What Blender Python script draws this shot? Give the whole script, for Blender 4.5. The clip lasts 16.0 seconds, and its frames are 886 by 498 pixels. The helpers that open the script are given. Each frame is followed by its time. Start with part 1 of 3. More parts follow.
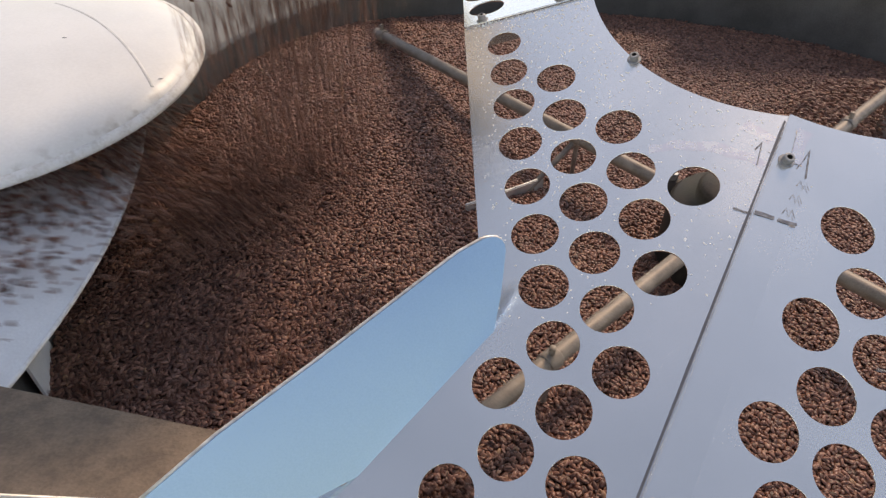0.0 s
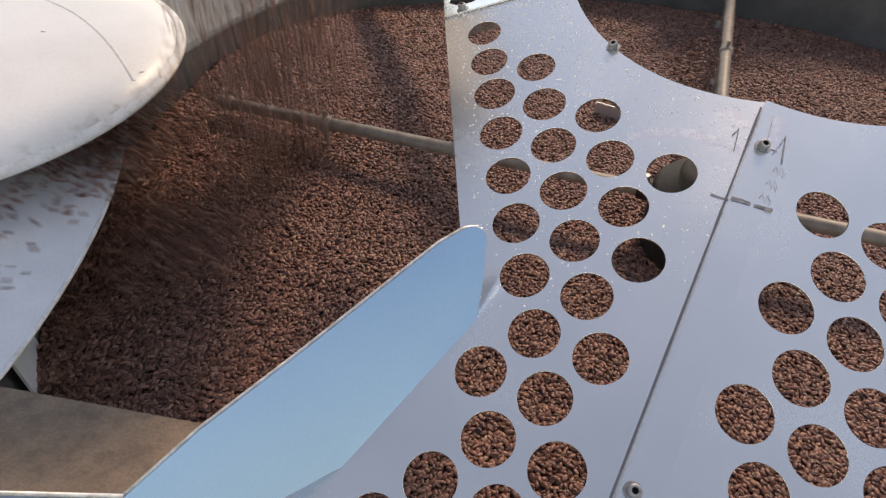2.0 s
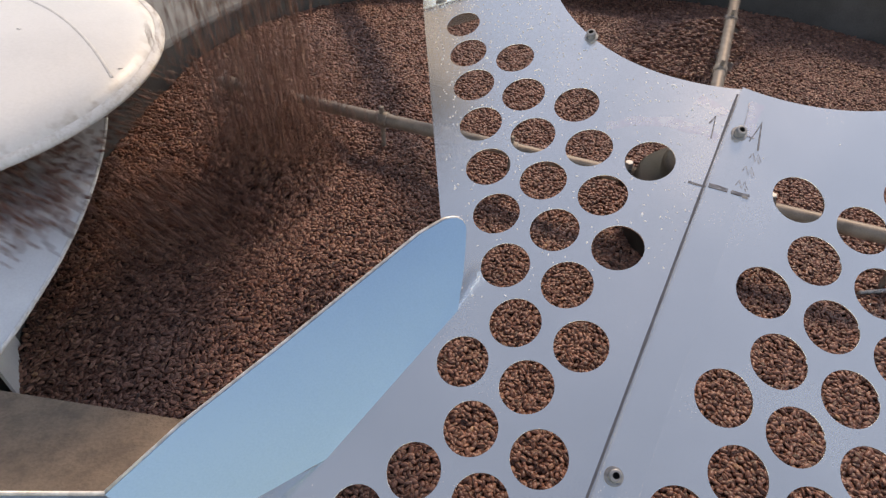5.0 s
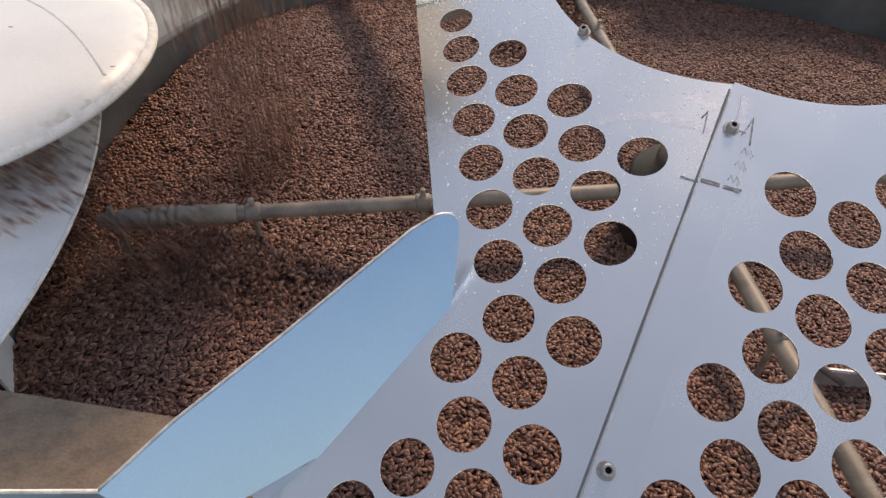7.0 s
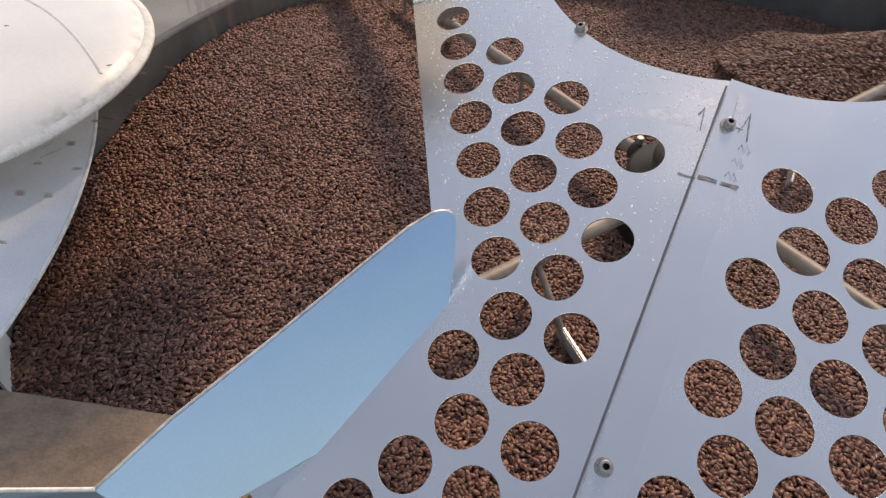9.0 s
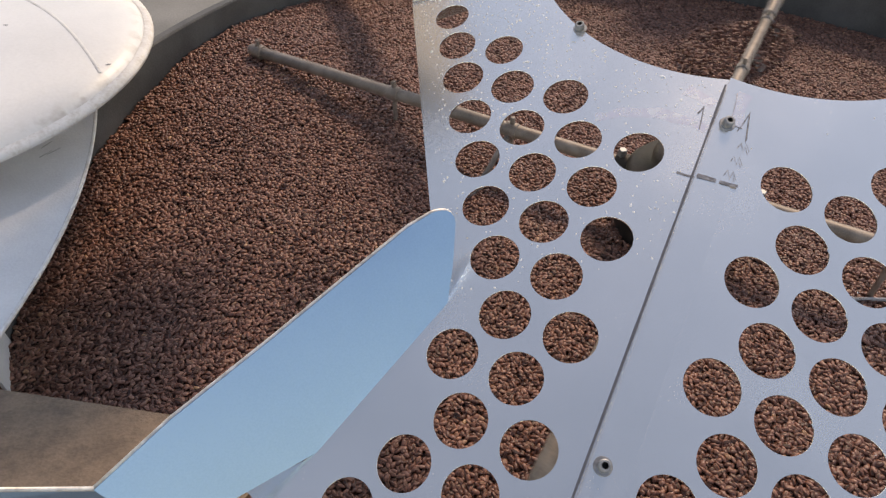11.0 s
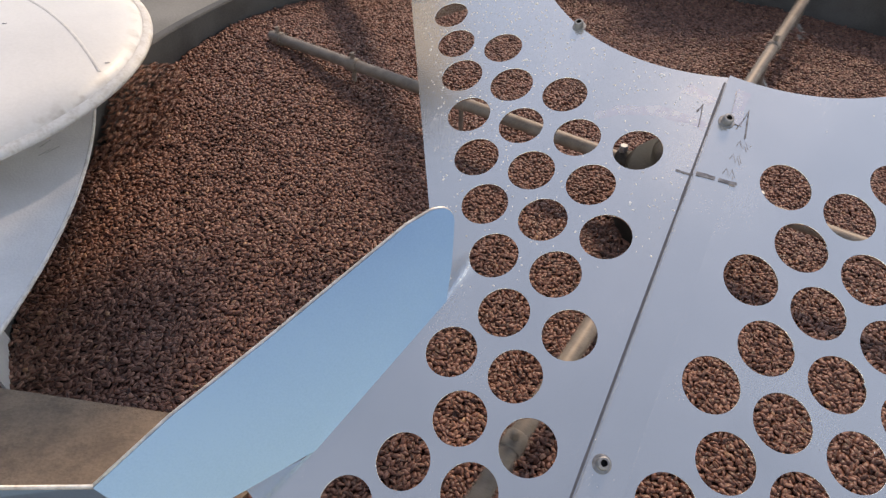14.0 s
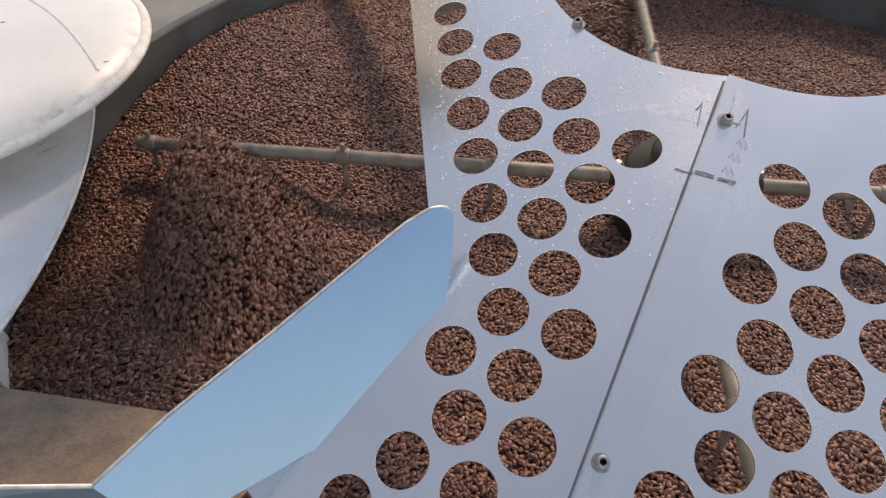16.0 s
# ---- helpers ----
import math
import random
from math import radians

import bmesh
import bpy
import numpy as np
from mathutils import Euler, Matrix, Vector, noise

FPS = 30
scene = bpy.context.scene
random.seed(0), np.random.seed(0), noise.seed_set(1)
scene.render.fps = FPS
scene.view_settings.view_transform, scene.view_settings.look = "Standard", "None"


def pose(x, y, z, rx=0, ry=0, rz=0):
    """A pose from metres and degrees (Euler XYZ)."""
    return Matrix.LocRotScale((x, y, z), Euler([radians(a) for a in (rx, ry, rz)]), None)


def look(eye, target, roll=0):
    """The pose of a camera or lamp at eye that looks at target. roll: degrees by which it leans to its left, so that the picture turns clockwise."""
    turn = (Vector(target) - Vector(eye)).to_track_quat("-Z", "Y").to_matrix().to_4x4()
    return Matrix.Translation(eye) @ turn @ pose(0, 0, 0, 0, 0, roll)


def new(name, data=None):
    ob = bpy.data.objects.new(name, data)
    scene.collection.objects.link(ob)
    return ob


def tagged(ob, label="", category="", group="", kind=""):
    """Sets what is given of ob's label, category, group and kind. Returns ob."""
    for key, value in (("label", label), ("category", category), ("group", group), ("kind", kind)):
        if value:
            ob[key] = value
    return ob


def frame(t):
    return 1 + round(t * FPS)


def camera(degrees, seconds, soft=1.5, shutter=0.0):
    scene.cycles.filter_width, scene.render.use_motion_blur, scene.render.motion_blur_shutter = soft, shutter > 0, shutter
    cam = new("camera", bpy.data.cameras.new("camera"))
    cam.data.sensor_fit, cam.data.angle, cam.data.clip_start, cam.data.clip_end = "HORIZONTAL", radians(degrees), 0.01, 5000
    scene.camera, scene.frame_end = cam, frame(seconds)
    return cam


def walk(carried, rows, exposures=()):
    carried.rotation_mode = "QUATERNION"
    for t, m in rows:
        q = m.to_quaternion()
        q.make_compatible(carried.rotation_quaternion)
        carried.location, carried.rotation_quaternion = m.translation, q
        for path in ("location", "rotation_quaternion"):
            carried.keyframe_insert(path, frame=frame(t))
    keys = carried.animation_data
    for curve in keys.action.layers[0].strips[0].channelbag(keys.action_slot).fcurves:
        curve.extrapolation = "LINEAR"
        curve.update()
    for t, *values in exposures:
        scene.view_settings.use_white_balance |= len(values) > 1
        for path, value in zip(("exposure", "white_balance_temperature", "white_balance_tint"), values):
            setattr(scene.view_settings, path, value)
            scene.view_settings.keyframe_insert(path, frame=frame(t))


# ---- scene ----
EXPOSURE, KELVIN, SKY, SUN = 0.11, 10100, 0.24, 1.9
cam = camera(68.57, 16.0, soft=1.35, shutter=0.42)
PATH = [
    (0.0, pose(-0.3479, -0.6910, 0.5814, 47.936, -0.410, 3.222)),
    (0.5, pose(-0.3455, -0.6914, 0.5818, 47.740, -0.330, 2.960)),
    (1.0, pose(-0.3440, -0.6920, 0.5822, 47.520, -0.310, 2.630)),
    (1.5, pose(-0.3418, -0.6924, 0.5832, 47.260, -0.280, 2.340)),
    (2.0, pose(-0.3401, -0.6923, 0.5850, 46.930, -0.220, 2.021)),
    (2.5, pose(-0.3384, -0.6922, 0.5862, 46.680, -0.180, 1.711)),
    (3.0, pose(-0.3371, -0.6927, 0.5861, 46.590, -0.158, 1.440)),
    (3.5, pose(-0.3358, -0.6933, 0.5852, 46.570, -0.145, 1.235)),
    (4.0, pose(-0.3349, -0.6938, 0.5843, 46.560, -0.140, 1.030)),
    (6.5, pose(-0.3301, -0.6947, 0.5829, 46.280, -0.060, 0.340)),
    (7.0, pose(-0.3294, -0.6948, 0.5830, 46.210, -0.050, 0.300)),
    (8.0, pose(-0.3290, -0.6952, 0.5827, 46.165, -0.050, 0.180)),
    (9.0, pose(-0.3286, -0.6957, 0.5817, 46.150, -0.040, 0.090)),
    (11.5, pose(-0.3280, -0.6957, 0.5812, 46.080, -0.030, 0.050)),
    (12.5, pose(-0.3279, -0.6956, 0.5813, 46.010, -0.030, 0.040)),
    (13.5, pose(-0.3276, -0.6959, 0.5810, 46.000, -0.020, 0.025)),
    (14.5, pose(-0.3274, -0.6960, 0.5807, 45.980, -0.010, -0.005)),
    (15.3, pose(-0.3273, -0.6959, 0.5807, 45.930, -0.005, -0.035)),
    (16.0, pose(-0.3271, -0.6956, 0.5810, 45.850, -0.004, -0.050)),
]
walk(cam, PATH, exposures=((0.0, EXPOSURE, KELVIN, 19), (16.0, EXPOSURE, KELVIN, 19)))

# ---- light ----
SUN_EL, SUN_AZ = 42.0, 64.0   # degrees above the horizon; degrees from +x towards +y
world = bpy.data.worlds.new("sky")
scene.world = world
world.use_nodes = True
wn = world.node_tree
sky = wn.nodes.new("ShaderNodeTexSky")
sky.sky_type, sky.sun_disc = "NISHITA", False
sky.sun_elevation, sky.sun_rotation = radians(SUN_EL), radians(90 - SUN_AZ)
sky.altitude, sky.air_density, sky.dust_density = 200, 1.0, 0.15
wn.links.new(sky.outputs[0], wn.nodes["Background"].inputs[0])
wn.nodes["Background"].inputs[1].default_value = SKY
sun = new("sun", bpy.data.lights.new("sun", "SUN"))
sun.data.energy, sun.data.angle, sun.data.color = SUN, radians(11), (1.0, 0.955, 0.90)
ea, aa = radians(SUN_EL), radians(SUN_AZ)
sun.matrix_world = look((3 * math.cos(ea) * math.cos(aa), 3 * math.cos(ea) * math.sin(aa), 3 * math.sin(ea)), (0, 0, 0))


# ---- materials ----
def mat(name, base, rough=0.5, metal=0.0):
    m = bpy.data.materials.new(name)
    m.use_nodes = True
    b = m.node_tree.nodes["Principled BSDF"]
    b.inputs["Base Color"].default_value = (*base, 1)
    b.inputs["Roughness"].default_value, b.inputs["Metallic"].default_value = rough, metal
    return m


def surface(name, a, b, scale=20, rough=(0.4, 0.6), metal=0.0, bump=0.0, fine=300, stretch=(1, 1, 1), mid=0.5, wide=0.12, spec=0.5):
    """Two colours mixed by large and fine noise, roughness by the fine one, a little relief."""
    m = mat(name, a, rough[0], metal)
    t = m.node_tree
    N, Lk = t.nodes, t.links
    p = N["Principled BSDF"]
    p.inputs["Specular IOR Level"].default_value = spec
    co = N.new("ShaderNodeTexCoord")
    mp = N.new("ShaderNodeMapping")
    mp.inputs["Scale"].default_value = stretch
    Lk.new(co.outputs["Object"], mp.inputs[0])
    n1, n2 = N.new("ShaderNodeTexNoise"), N.new("ShaderNodeTexNoise")
    for n, s, d in ((n1, scale, 5), (n2, fine, 3)):
        n.inputs["Scale"].default_value, n.inputs["Detail"].default_value = s, d
        Lk.new(mp.outputs[0], n.inputs["Vector"])
    mix = N.new("ShaderNodeMath")
    mix.operation = "MULTIPLY_ADD"
    mix.inputs[1].default_value = 0.35
    Lk.new(n2.outputs[0], mix.inputs[0])
    sc = N.new("ShaderNodeMath")
    sc.operation = "MULTIPLY"
    sc.inputs[1].default_value = 0.65
    Lk.new(n1.outputs[0], sc.inputs[0])
    Lk.new(sc.outputs[0], mix.inputs[2])
    ramp = N.new("ShaderNodeValToRGB")
    ramp.color_ramp.elements[0].position, ramp.color_ramp.elements[1].position = mid - wide, mid + wide
    ramp.color_ramp.elements[0].color, ramp.color_ramp.elements[1].color = (*a, 1), (*b, 1)
    Lk.new(mix.outputs[0], ramp.inputs[0])
    Lk.new(ramp.outputs[0], p.inputs["Base Color"])
    rr = N.new("ShaderNodeMapRange")
    rr.inputs["From Min"].default_value, rr.inputs["From Max"].default_value = 0.3, 0.7
    rr.inputs["To Min"].default_value, rr.inputs["To Max"].default_value = rough
    Lk.new(mix.outputs[0], rr.inputs["Value"])
    Lk.new(rr.outputs[0], p.inputs["Roughness"])
    if bump:
        bp = N.new("ShaderNodeBump")
        bp.inputs["Strength"].default_value, bp.inputs["Distance"].default_value = bump, 0.002
        Lk.new(n2.outputs[0], bp.inputs["Height"])
        Lk.new(bp.outputs[0], p.inputs["Normal"])
    return m


def bean_material(name, tones, rough):
    m = mat(name, tones[0][1], rough)
    t = m.node_tree
    N, Lk = t.nodes, t.links
    p = N["Principled BSDF"]
    p.inputs["Specular IOR Level"].default_value = 0.5
    geo = N.new("ShaderNodeNewGeometry")
    ramp = N.new("ShaderNodeValToRGB")
    el = ramp.color_ramp.elements
    while len(el) < len(tones):
        el.new(0.5)
    for e, (pos, c) in zip(el, tones):
        e.position, e.color = pos, (*c, 1)
    Lk.new(geo.outputs["Random Per Island"], ramp.inputs[0])
    co = N.new("ShaderNodeTexCoord")
    n = N.new("ShaderNodeTexNoise")
    n.inputs["Scale"].default_value, n.inputs["Detail"].default_value = 420, 3
    Lk.new(co.outputs["Object"], n.inputs["Vector"])
    mx = N.new("ShaderNodeMix")
    mx.data_type, mx.blend_type = "RGBA", "MULTIPLY"
    mr = N.new("ShaderNodeMapRange")
    mr.inputs["From Min"].default_value, mr.inputs["From Max"].default_value = 0.3, 0.7
    mr.inputs["To Min"].default_value, mr.inputs["To Max"].default_value = 0.7, 1.25
    Lk.new(n.outputs[0], mr.inputs["Value"])
    mx.inputs[0].default_value = 1
    Lk.new(ramp.outputs[0], mx.inputs[6])
    Lk.new(mr.outputs[0], mx.inputs[7])
    Lk.new(mx.outputs[2], p.inputs["Base Color"])
    bp = N.new("ShaderNodeBump")
    bp.inputs["Strength"].default_value, bp.inputs["Distance"].default_value = 0.25, 0.0006
    Lk.new(n.outputs[0], bp.inputs["Height"])
    Lk.new(bp.outputs[0], p.inputs["Normal"])
    return m


BEAN = bean_material("roasted_bean", [(0.0, (0.110, 0.046, 0.033)), (0.35, (0.198, 0.085, 0.060)), (0.8, (0.305, 0.140, 0.100)), (0.988, (0.39, 0.195, 0.138)), (1.0, (0.50, 0.28, 0.16))], 0.38)
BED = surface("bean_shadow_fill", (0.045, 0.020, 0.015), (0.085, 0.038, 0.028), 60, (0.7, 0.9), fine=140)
STEEL = surface("guard_sheet", (0.855, 0.835, 0.805), (0.925, 0.90, 0.87), 9, (0.20, 0.29), 0.92, 0.03, 900)
# the blue sky that bare metal would mirror is put into this colour
FINM = surface("fin_sheet_sky_tint", (0.255, 0.415, 0.61), (0.305, 0.48, 0.68), 7, (0.28, 0.36), 0.95, 0.01, 700)
WALLM = surface("tray_wall", (0.080, 0.077, 0.075), (0.145, 0.141, 0.138), 14, (0.55, 0.75), 0.2, 0.25, 420)
RODM = surface("arm_steel", (0.20, 0.160, 0.132), (0.35, 0.292, 0.245), 45, (0.4, 0.65), 0.2, 0.1, 600)
BLADEM = surface("blade_steel", (0.52, 0.50, 0.48), (0.70, 0.68, 0.65), 40, (0.3, 0.45), 0.6, 0.05, 700)
HUBM = surface("hub_iron", (0.030, 0.024, 0.020), (0.062, 0.050, 0.042), 35, (0.4, 0.6), 0.25, 0.15, 300, spec=0.2)
SCREWM = surface("screw_steel", (0.25, 0.25, 0.255), (0.38, 0.38, 0.385), 200, (0.45, 0.6), 0.7)
DARK = mat("socket_shade", (0.02, 0.02, 0.02), 0.7)
WHITE = surface("white_enamel", (0.79, 0.78, 0.765), (0.87, 0.86, 0.845), 10, (0.3, 0.45), 0.0, 0.05, 250)
RIMM = surface("dirty_white_rim", (0.62, 0.57, 0.52), (0.84, 0.82, 0.80), 45, (0.45, 0.7), 0.0, 0.3, 260, mid=0.45)
CHUTEM = surface("chute_steel", (0.78, 0.765, 0.76), (0.88, 0.87, 0.86), 18, (0.45, 0.65), 0.1, 0.3, 380)
TANM = surface("tan_sheet", (0.165, 0.108, 0.072), (0.275, 0.188, 0.130), 55, (0.5, 0.75), 0.0, 0.5, 300)
SCUFF = surface("grey_scuff", (0.36, 0.35, 0.345), (0.55, 0.54, 0.53), 300, (0.5, 0.7))
SEAMM = surface("enamel_seam", (0.58, 0.57, 0.56), (0.74, 0.73, 0.72), 60, (0.4, 0.6))
# dark tones put the furrow's shade into the colour of its faces
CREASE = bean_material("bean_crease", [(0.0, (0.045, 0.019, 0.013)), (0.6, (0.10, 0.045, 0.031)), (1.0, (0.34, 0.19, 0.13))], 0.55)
INK = surface("marker_ink", (0.12, 0.12, 0.14), (0.30, 0.30, 0.32), 300, (0.5, 0.7))
PINK = surface("pink_smudge", (0.93, 0.83, 0.825), (0.89, 0.868, 0.838), 130, (0.22, 0.31), 0.90)
JOINT = surface("joint_dark", (0.085, 0.095, 0.12), (0.12, 0.13, 0.155), 120, (0.6, 0.8), 0.0)
# pale tone stands for the light caught by the sheets' cut edges
EDGEM = surface("lit_edge", (0.52, 0.48, 0.44), (0.80, 0.78, 0.75), 90, (0.35, 0.55), 0.5)
SPECK = mat("pale_speck", (0.92, 0.92, 0.91), 0.6)
FLOORM = surface("concrete_floor", (0.20, 0.19, 0.17), (0.32, 0.30, 0.27), 3, (0.7, 0.9), 0, 0.3, 120)


def grime(m, cx, cy, r0, r1, tint):
    """Dirt that thickens towards a round edge, broken up by noise."""
    t = m.node_tree
    N, Lk = t.nodes, t.links
    p = N["Principled BSDF"]
    old = p.inputs["Base Color"].links[0].from_socket
    co = N.new("ShaderNodeTexCoord")
    sep = N.new("ShaderNodeSeparateXYZ")
    Lk.new(co.outputs["Object"], sep.inputs[0])
    com = N.new("ShaderNodeCombineXYZ")
    Lk.new(sep.outputs[0], com.inputs[0])
    Lk.new(sep.outputs[1], com.inputs[1])
    dist = N.new("ShaderNodeVectorMath")
    dist.operation = "DISTANCE"
    dist.inputs[1].default_value = (cx, cy, 0)
    Lk.new(com.outputs[0], dist.inputs[0])
    edge = N.new("ShaderNodeMapRange")
    edge.inputs["From Min"].default_value, edge.inputs["From Max"].default_value = r0, r1
    Lk.new(dist.outputs["Value"], edge.inputs["Value"])
    n = N.new("ShaderNodeTexNoise")
    n.inputs["Scale"].default_value, n.inputs["Detail"].default_value = 45, 6
    Lk.new(co.outputs["Object"], n.inputs["Vector"])
    cut = N.new("ShaderNodeMapRange")
    cut.inputs["From Min"].default_value, cut.inputs["From Max"].default_value = 0.48, 0.66
    Lk.new(n.outputs[0], cut.inputs["Value"])
    mul = N.new("ShaderNodeMath")
    mul.operation = "MULTIPLY"
    Lk.new(edge.outputs[0], mul.inputs[0])
    Lk.new(cut.outputs[0], mul.inputs[1])
    mx = N.new("ShaderNodeMix")
    mx.data_type = "RGBA"
    Lk.new(mul.outputs[0], mx.inputs[0])
    Lk.new(old, mx.inputs[6])
    mx.inputs[7].default_value = (*tint, 1)
    Lk.new(mx.outputs[2], p.inputs["Base Color"])


# ---- makers ----
def link(name, me, material, parent=None, label="", smooth=False):
    ob = new(name, me)
    if material and not me.materials:
        me.materials.append(material)
    if smooth:
        me.polygons.foreach_set("use_smooth", [True] * len(me.polygons))
    if parent:
        ob.parent = parent
    return tagged(ob, label)


def part(name, bm, material, parent=None, label="", smooth=False):
    me = bpy.data.meshes.new(name)
    bm.to_mesh(me)
    bm.free()
    return link(name, me, material, parent, label, smooth)


def empty(name, label, category, group="", kind=""):
    return tagged(new(name), label, category, group, kind)


def tube(bm, a, b, r, r2=None, seg=16, bevel=0.0):
    """A capped rod from a to b; its ends are rounded off by bevel."""
    a, b = Vector(a), Vector(b)
    n = (b - a).length
    r2 = r if r2 is None else r2
    turn = (b - a).to_track_quat("Z", "Y").to_matrix().to_4x4()
    prof = [(0, 0)]
    if bevel:
        prof += [(r - bevel, 0), (r - bevel * 0.3, bevel * 0.3), (r, bevel), (r2, n - bevel), (r2 - bevel * 0.3, n - bevel * 0.3), (r2 - bevel, n)]
    else:
        prof += [(r, 0), (r2, n)]
    prof += [(0, n)]
    lathe(bm, prof, seg, Matrix.Translation(a) @ turn)
    return bm


def lathe(bm, prof, seg=48, m=Matrix(), start=0.0, end=360.0):
    """A profile of (radius, height) turned round z."""
    full = abs(end - start) >= 360
    cols = seg if full else seg + 1
    rings = []
    for r, z in prof:
        if r < 1e-7:
            rings.append([bm.verts.new(m @ Vector((0, 0, z)))] * cols)
        else:
            rings.append([bm.verts.new(m @ Vector((r * math.cos(radians(start + (end - start) * k / seg)), r * math.sin(radians(start + (end - start) * k / seg)), z))) for k in range(cols)])
    for u, v in zip(rings, rings[1:]):
        for k in range(seg):
            j = (k + 1) % cols
            q = []
            for w in (u[k], u[j], v[j], v[k]):
                if w not in q:
                    q.append(w)
            if len(q) > 2:
                bm.faces.new(q)
    return bm


def sweep(bm, pts, r, seg=8):
    """One round bead through all the points."""
    rings = []
    for k, p in enumerate(pts):
        d = (pts[min(k + 1, len(pts) - 1)] - pts[max(k - 1, 0)]).normalized()
        u = d.cross(Vector((0, 0, 1))).normalized()
        v = u.cross(d)
        rings.append([bm.verts.new(p + (u * math.cos(math.tau * j / seg) + v * math.sin(math.tau * j / seg)) * r) for j in range(seg)])
    for a, b in zip(rings, rings[1:]):
        for j in range(seg):
            bm.faces.new((a[j], a[(j + 1) % seg], b[(j + 1) % seg], b[j]))
    bm.faces.new(rings[0][::-1])
    bm.faces.new(rings[-1])
    return bm


def box(bm, sx, sy, sz, m=Matrix(), bevel=0.0):
    g = bmesh.ops.create_cube(bm, size=1, matrix=m @ Matrix.Diagonal((sx, sy, sz, 1)))
    if bevel:
        bmesh.ops.bevel(bm, geom=list({e for v in g["verts"] for e in v.link_edges}), offset=bevel, segments=2, affect="EDGES")
    return bm


def sheet(bm, corners, thick):
    """A flat sheet through the corners, thickened against its normal."""
    vs = [bm.verts.new(c) for c in corners]
    f = bm.faces.new(vs)
    f.normal_update()
    n = f.normal.copy()
    ws = [bm.verts.new(Vector(c) - n * thick) for c in corners]
    bm.faces.new(list(reversed(ws)))
    for k in range(len(vs)):
        j = (k + 1) % len(vs)
        bm.faces.new((vs[j], vs[k], ws[k], ws[j]))
    return bm


def punched(name, outline, holes, thick):
    """A mesh of a flat sheet in its own x, y with round holes (x, y, r)."""
    cu = bpy.data.curves.new(name, "CURVE")
    cu.dimensions, cu.fill_mode, cu.extrude, cu.resolution_u = "2D", "BOTH", thick / 2, 1
    loops = [outline] + [[(x + r * math.cos(k * math.tau / 40), y + r * math.sin(k * math.tau / 40)) for k in range(40)] for x, y, r in holes]
    for lp in loops:
        s = cu.splines.new("POLY")
        s.points.add(len(lp) - 1)
        for q, (x, y) in zip(s.points, lp):
            q.co = (x, y, 0, 1)
        s.use_cyclic_u = True
    tmp = new(name, cu)
    bpy.context.view_layer.update()
    me = bpy.data.meshes.new_from_object(tmp.evaluated_get(bpy.context.evaluated_depsgraph_get()))
    bpy.data.objects.remove(tmp)
    bpy.data.curves.remove(cu)
    bm = bmesh.new()
    bm.from_mesh(me)
    bmesh.ops.remove_doubles(bm, verts=bm.verts, dist=1e-5)
    bm.to_mesh(me)
    bm.free()
    me.name = name
    me.transform(Matrix.Translation((0, 0, -thick / 2)))
    return me


class Facet:
    """A sloping plane of the guard: an origin and two axes in it."""

    def __init__(self, o, a, y):
        self.o, self.a = Vector(o), Vector(a).normalized()
        n = self.a.cross(Vector(y)).normalized()
        self.n = n if n.z > 0 else -n
        self.y = self.n.cross(self.a)
        self.m = Matrix.Translation(self.o) @ Matrix((self.a, self.y, self.n)).transposed().to_4x4()
        self.inv = self.m.inverted()

    def flat(self, x, y):
        """Plane coordinates of the point of the plane over the plan's (x, y)."""
        z = self.o.z - (self.n.x * (x - self.o.x) + self.n.y * (y - self.o.y)) / self.n.z
        p = self.inv @ Vector((x, y, z))
        return p.x, p.y

    def up(self, x, y, h=0.0):
        """The world point over the plan's (x, y), h above the plane."""
        p = self.flat(x, y)
        return self.m @ Vector((p[0], p[1], h))


# ---- setting ----
def bed_height(x, y):
    h = -0.036 + 0.068 * math.exp(-((x + 0.74) ** 2 + (y - 0.48) ** 2) / 0.16)
    h -= 0.022 / (1 + math.exp(-(x - 0.05) * 9)) * (1 if y > 0 else 0.4)
    return h + 0.004 * noise.noise(Vector((x * 7, y * 7, 0.3))) + 0.003 * noise.noise(Vector((x * 19, y * 19, 4.3)))


RIM, WALL_R, FLOOR_Z = 0.078, 0.87, -0.75
bm = bmesh.new()
bmesh.ops.create_grid(bm, x_segments=2, y_segments=2, size=400, matrix=Matrix.Translation((0, 0, FLOOR_Z)))
tagged(part("ground", bm, FLOORM), "grey-brown concrete floor round the cooling tray", "floor", kind="structure")

# unseen wall, added to keep sun off the beans at the far right
bm = bmesh.new()
box(bm, 1.3, 0.12, 1.12, pose(0.90, 1.05, FLOOR_Z + 0.56), 0.006)
tagged(part("shade_wall", bm, WALLM), "unseen low dark grey wall, added to shade the tray's far right", "wall", kind="structure")

tray = empty("cooling_tray", "round grey steel cooling tray with a high rim", "cooling tray")
bm = bmesh.new()
lathe(bm, [(WALL_R + 0.004, FLOOR_Z), (WALL_R + 0.004, RIM - 0.012), (WALL_R + 0.018, RIM - 0.012), (WALL_R + 0.020, RIM - 0.006), (WALL_R + 0.016, RIM),
           (WALL_R + 0.002, RIM), (WALL_R, RIM - 0.003), (WALL_R, -0.16), (WALL_R, FLOOR_Z + 0.02)], 128)
part("wall", bm, WALLM, tray, "grey brushed steel wall", smooth=False)
bm = bmesh.new()
lathe(bm, [(0, -0.16), (WALL_R, -0.16)], 96)
part("tray_floor", bm, RODM, tray, "dark perforated floor under the beans")

